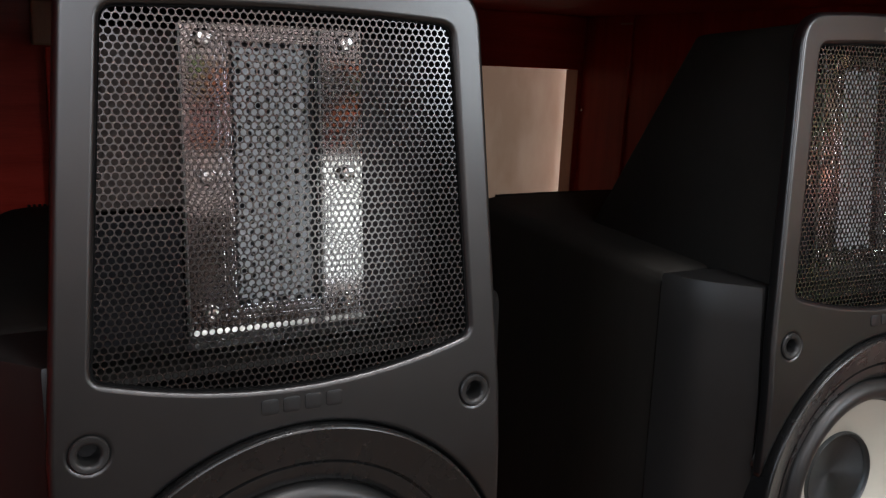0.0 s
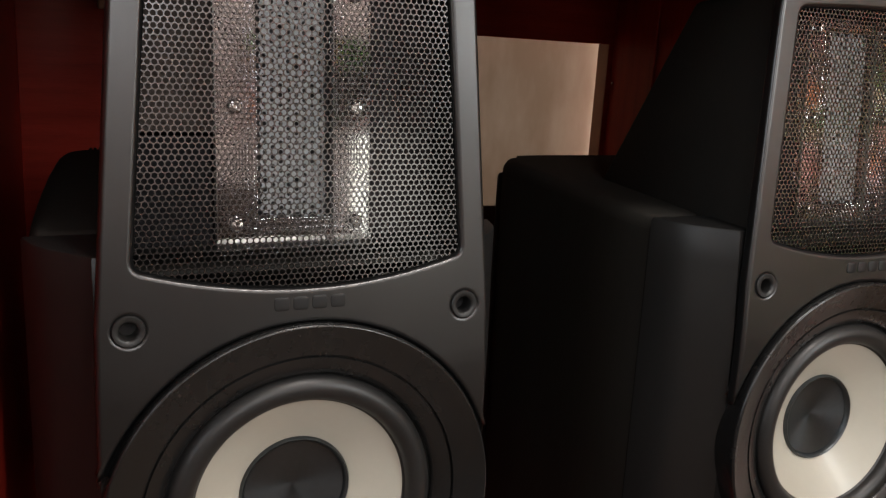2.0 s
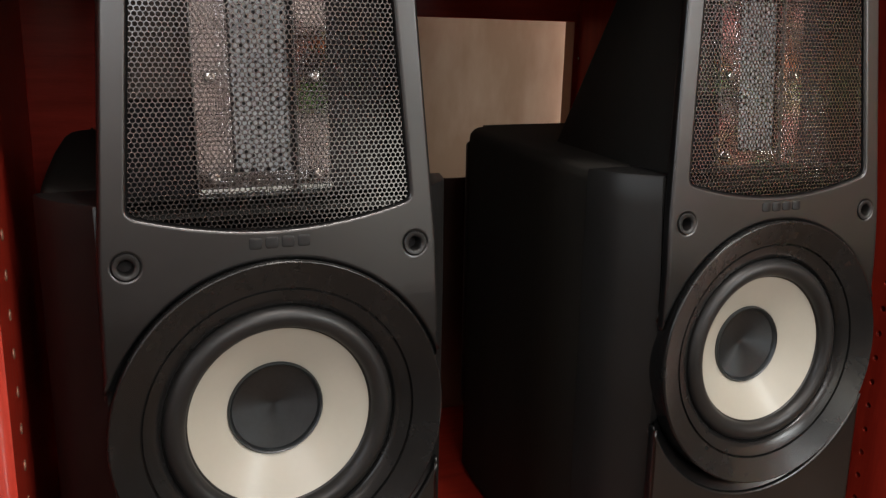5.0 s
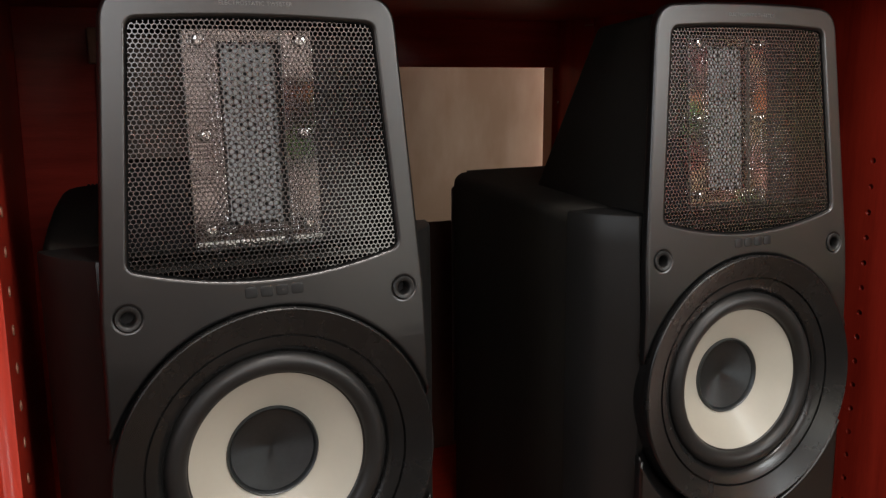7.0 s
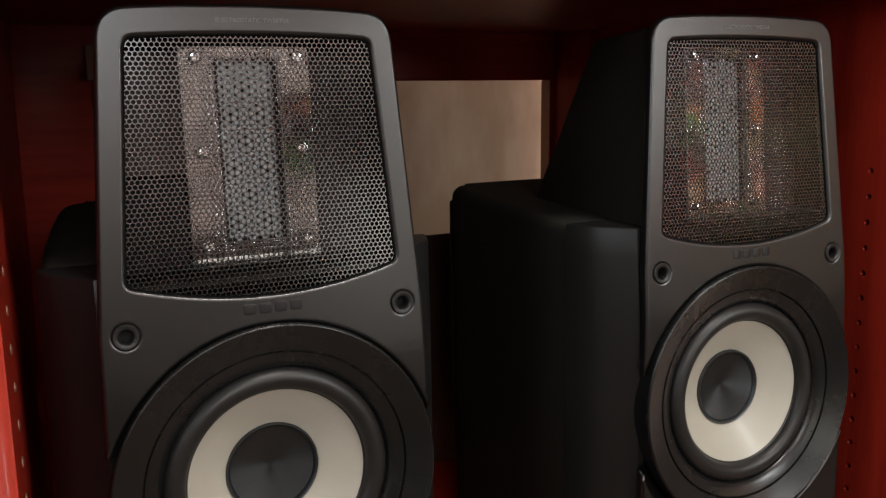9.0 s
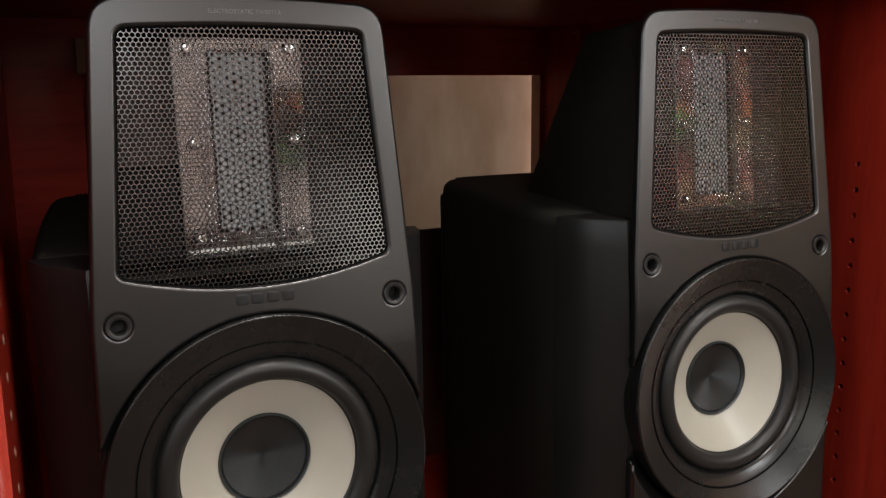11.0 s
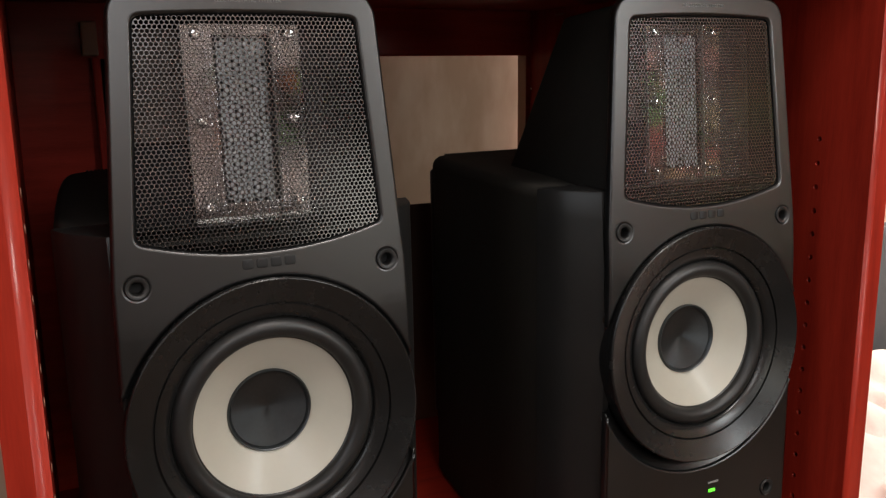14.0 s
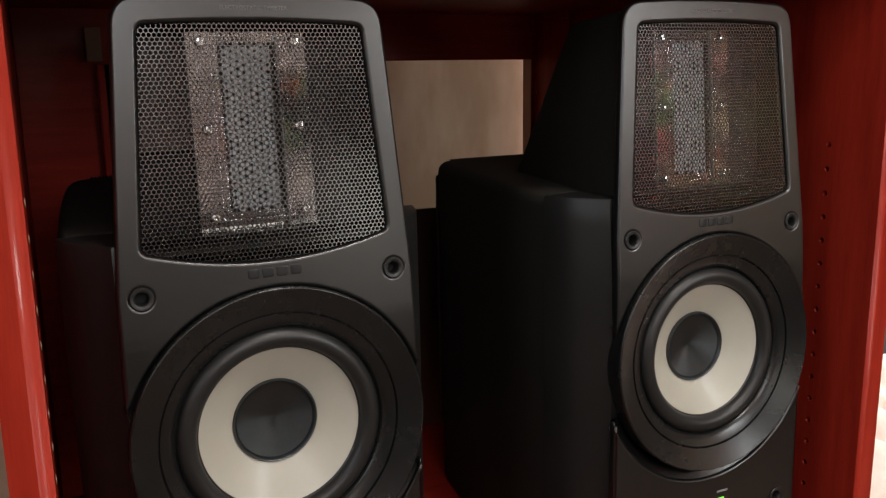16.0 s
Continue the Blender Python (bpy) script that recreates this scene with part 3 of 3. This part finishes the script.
    for x in (-.10, .10):
        for y in (.05, .35):
            part("foot", lathe([(0, -.0), (.010, 0), (.011, .002), (.010, .008), (0, .008)], 20), RUBBER, s).matrix_local = pose(x, y, BASE_Z, 90, 0, 0)
    # woofer
    def woofer_set(b):
        bmesh.ops.rotate(b, verts=b.verts[:], cent=(0, 0, WZ), matrix=Matrix.Rotation(radians(2.4), 3, "X"))
        return raked(b, TILT)
    w = part("woofer_bezel", woofer_set(lathe([(.100, .028, 0), (.1172, .028, 0), (.1190, .026, 0), (.1199, .0060, 0), (.1203, .0020, 0), (.1201, .0006, 0), (.1195, -.0003, 0), (.1186, -.0006, 0), (.1174, -.0001, 0),
                                          (.1080, .0040, 0), (.0992, .0073, 0), (.0987, .0098, 0), (.0978, .0098, 0), (.0972, .0078, 0), (.0915, .0098, 0), (.0870, .0122, 0), (.0856, .0145, 0), (.0850, .0180, 0)], 128, (0, WZ))), BEZEL, s, "satin black woofer trim ring")
    roll = [(.0762 + .0080 * math.cos(a), .0165 - .0078 * math.sin(a)) for a in [math.pi * i / 14 for i in range(15)]]
    part("surround", woofer_set(lathe([(.0862, .0165), (.0850, .0155)] + roll + [(.0668, .0178)], 128, (0, WZ))), RUBBER, w, "black rubber half-roll surround")
    part("cone", woofer_set(lathe([(.0684, .0168), (.0665, .0180), (.055, .0250), (.045, .0308), (.0345, .0368)], 128, (0, WZ))), CONE, w, "ivory coloured woofer cone")
    cap = part("dust_cap", lathe([(.0362, .0376), (.0359, .0345), (.0348, .0330), (.0336, .0338), (.0324, .0372), (.024, .0392), (.012, .0418), (.004, .0432), (0, .0435)], 96), CAP, w, "dark grey dished dust cap")
    cap.matrix_local = pose(0, 0, 0, -TILT) @ pose(0, 0, WZ, 2.4)
    # sockets, raised mark, print and lamp
    for x in (-.1, .1):
        for z in (0, -.2985):
            socket(x * (1 if z == 0 else .94), z, s)
    for i in range(4):
        x = -.0165 + i * .0112
        part("maker_mark", tilted(plate([rounded([(x - .0044, .0048), (x + .0044, .0048), (x + .0044, .0128), (x - .0044, .0128)], .002, 3)], -.0005, .001, .0002, 1), TILT), EMBOSS, s, "raised plain shape")
    fc = bpy.data.curves.new("tmp", "FONT")
    fc.body, fc.size, fc.align_x, fc.extrude = "ELECTROSTATIC TWEETER", .0042, "CENTER", .0001
    fo = bpy.data.objects.new("tmp", fc)
    me = bpy.data.meshes.new_from_object(fo)
    b = bmesh.new()
    b.from_mesh(me)
    bpy.data.objects.remove(fo)
    for v in b.verts:
        v.co = Vector((v.co.x, -.0003 - v.co.z, .2075 + v.co.y))
    part("lettering", tilted(b, TILT), PRINT, s, "small pale grey lettering", smooth=False)
    part("led_lamp", tilted(box(.0115, .0200, -.0010, .003, -.2858, -.2824, .0006, 2), TILT), LED, s, "small glowing green power lamp")
    part("lamp_caption", tilted(box(.0105, .0245, -.0004, .001, -.2762, -.2740), TILT), PRINT, s, smooth=False)
    return s


left_speaker = loudspeaker(pose(0, 0, 1.0, 0.58, -0.32, 0.94))
right_speaker = copy_thing(left_speaker, pose(0.433, -0.0144, 1.0039, -0.61, -0.157, 0))

# ---- the bed beside the cabinet ----
bed = thing("bed", pose(1.45, -0.35, 0), "low bed with crumpled rosy white bedding", "bed")
part("bed_base", box(-.72, .72, .10, .98, 0.05, .32, .02), DARKCLOTH, bed)
part("headboard", box(-.74, .74, .985, 1.035, 0.0, .80, .02), DARKCLOTH, bed, "dark grey padded headboard")
part("mattress", box(-.70, .70, .11, .97, .325, .46, .03, 3), SHEET, bed)
b = bmesh.new()
bmesh.ops.create_grid(b, x_segments=90, y_segments=110, size=.5)
for v in b.verts:
    x, y = v.co.x * 1.44, v.co.y * .86
    q = Vector((x * 3.2, y * 3.2, .3))
    h = .040 * noise.noise(q) + .055 * abs(noise.noise(q * 2.1)) + .012 * noise.noise(q * 5.3)
    edge = max(abs(x) / .72, abs(y) / .43)
    v.co = Vector((x, y + .54, .50 + h - (.06 * max(0, edge - .9) / .1)))
part("duvet", b, SHEET, bed, "crumpled rosy white duvet")

# ---- low bookcase across the room, assumed from colours mirrored in the polished tweeter plates ----
bookcase = thing("bookcase", pose(1.95, ROOM_Y0 + .16, 0), "dark walnut bookcase against the wall with books", "bookcase")
PALEWOOD = material("walnut_wood", (0.13, 0.075, 0.045), 0.5, second=(0.18, 0.105, 0.065), scale=6, stretch=(1, 6, 6))
for z in (.04, .35, .66, .97):
    part("shelf_board", box(-.43, .43, -.13, .13, z, z + .02, .002), PALEWOOD, bookcase, smooth=False)
for x in (-.45, .43):
    part("side_board", box(x, x + .02, -.13, .13, 0, 1.0, .002), PALEWOOD, bookcase, smooth=False)
part("back_board", box(-.43, .43, -.145, -.131, 0, 1.0), PALEWOOD, bookcase, smooth=False)
covers = [material("book_" + n, c, 0.5, second=tuple(v * .8 for v in c), scale=20) for n, c in
          (("red", (.45, .04, .03)), ("white", (.7, .66, .6)), ("green", (.12, .3, .08)), ("yellow", (.6, .42, .08)), ("brown", (.2, .09, .05)))]
rng = random.Random(4)
x = -.40
while x < .36:
    w, h = rng.uniform(.022, .05), rng.uniform(.2, .27)
    m = rng.choice(covers)
    book = tagged(part("book", box(0, w - .002, -.09, .08, 0, h, .003), m), "upright " + m.name[5:] + " book standing on the bookcase shelf", "book", "row of books")
    book.matrix_world = pose(1.95 + x, ROOM_Y0 + .16, .68)
    x += w

# ---- ceiling lamp in front of the cabinet ----
lamp = thing("ceiling_lamp", pose(LAMP_X, LAMP_Y, ROOM_H), "round white ceiling lamp with a frosted shade", "lamp")
part("lamp_base", lathe([(0, 0), (.20, 0), (.20, .03), (.19, .04)], 48), FRAMEW, lamp).matrix_local = pose(0, 0, 0, -90)
part("lamp_shade", lathe([(.19, .036), (.185, .05), (.12, .062), (0, .066)], 48), emitter("frosted_shade", (1.0, 0.95, 0.9), 6.0), lamp, "glowing frosted shade").matrix_local = pose(0, 0, 0, -90)

# ---- printed cloths added to colour the reflections in the tweeter plates ----
def curtain(x0, x1, mat, label, name="curtain", group="curtains at the far window", heights=(1.0, 1.5, 2.2)):
    b = bmesh.new()
    n = 60
    cols = []
    for i in range(n + 1):
        x = x0 + (x1 - x0) * i / n
        y = .012 * math.sin(i * .9) + .006 * math.sin(i * 2.3)
        cols.append([b.verts.new((x, y, z)) for z in heights])
    for c0, c1 in zip(cols, cols[1:]):
        for k in range(2):
            b.faces.new((c0[k], c1[k], c1[k + 1], c0[k + 1]))
    bmesh.ops.solidify(b, geom=b.faces[:], thickness=.0008)
    ob = tagged(part(name, b, mat), label, name.replace("_", " "), group)
    ob.matrix_world = pose(0, ROOM_Y0 + .05, 0)


def printed_cloth():
    m = material("printed_cloth", (0.5, 0.3, 0.2), 0.9, bump=0.3, bump_scale=700)
    nt = m.node_tree
    co = nt.nodes["Texture Coordinate"]
    mp = nt.nodes.new("ShaderNodeMapping")
    mp.inputs["Scale"].default_value = (10, 1, 13)
    vo = nt.nodes.new("ShaderNodeTexVoronoi")
    vo.inputs["Scale"].default_value = 1.0
    ramp = nt.nodes.new("ShaderNodeValToRGB")
    ramp.color_ramp.interpolation = "CONSTANT"
    stops = [(0, (.75, .42, .36)), (.2, (.20, .15, .13)), (.38, (.22, .42, .12)), (.52, (.62, .46, .28)), (.66, (.75, .30, .12)), (.8, (.32, .26, .24)), (.9, (.55, .16, .13))]
    while len(ramp.color_ramp.elements) < len(stops):
        ramp.color_ramp.elements.new(1.0)
    for e, (at, c) in zip(ramp.color_ramp.elements, stops):
        e.position, e.color = at, (*c, 1)
    sep = nt.nodes.new("ShaderNodeSeparateColor")
    nt.links.new(co.outputs["Object"], mp.inputs["Vector"])
    nt.links.new(mp.outputs[0], vo.inputs["Vector"])
    nt.links.new(vo.outputs["Color"], sep.inputs[0])
    nt.links.new(sep.outputs[0], ramp.inputs[0])
    b = nt.nodes["Principled BSDF"]
    nt.links.new(ramp.outputs[0], b.inputs["Base Color"])
    tr = nt.nodes.new("ShaderNodeBsdfTranslucent")
    nt.links.new(ramp.outputs[0], tr.inputs[0])
    mix = nt.nodes.new("ShaderNodeMixShader")
    mix.inputs[0].default_value = 0.6
    nt.links.new(b.outputs[0], mix.inputs[1])
    nt.links.new(tr.outputs[0], mix.inputs[2])
    nt.links.new(mix.outputs[0], nt.nodes["Material Output"].inputs["Surface"])
    return m


# Its colour cells stand in for unknown coloured things in the reflections.
PRINTED = printed_cloth()
curtain(1.48, 2.066, PRINTED, "thin printed cloth added to colour the right tweeter reflections")
curtain(2.062, 2.64, PRINTED, "thin printed cloth added to colour the right tweeter reflections")
curtain(.36, .92, PRINTED, "printed cloth added to pattern the left tweeter reflections", "wall_hanging", "", (1.20, 1.30, 1.42))
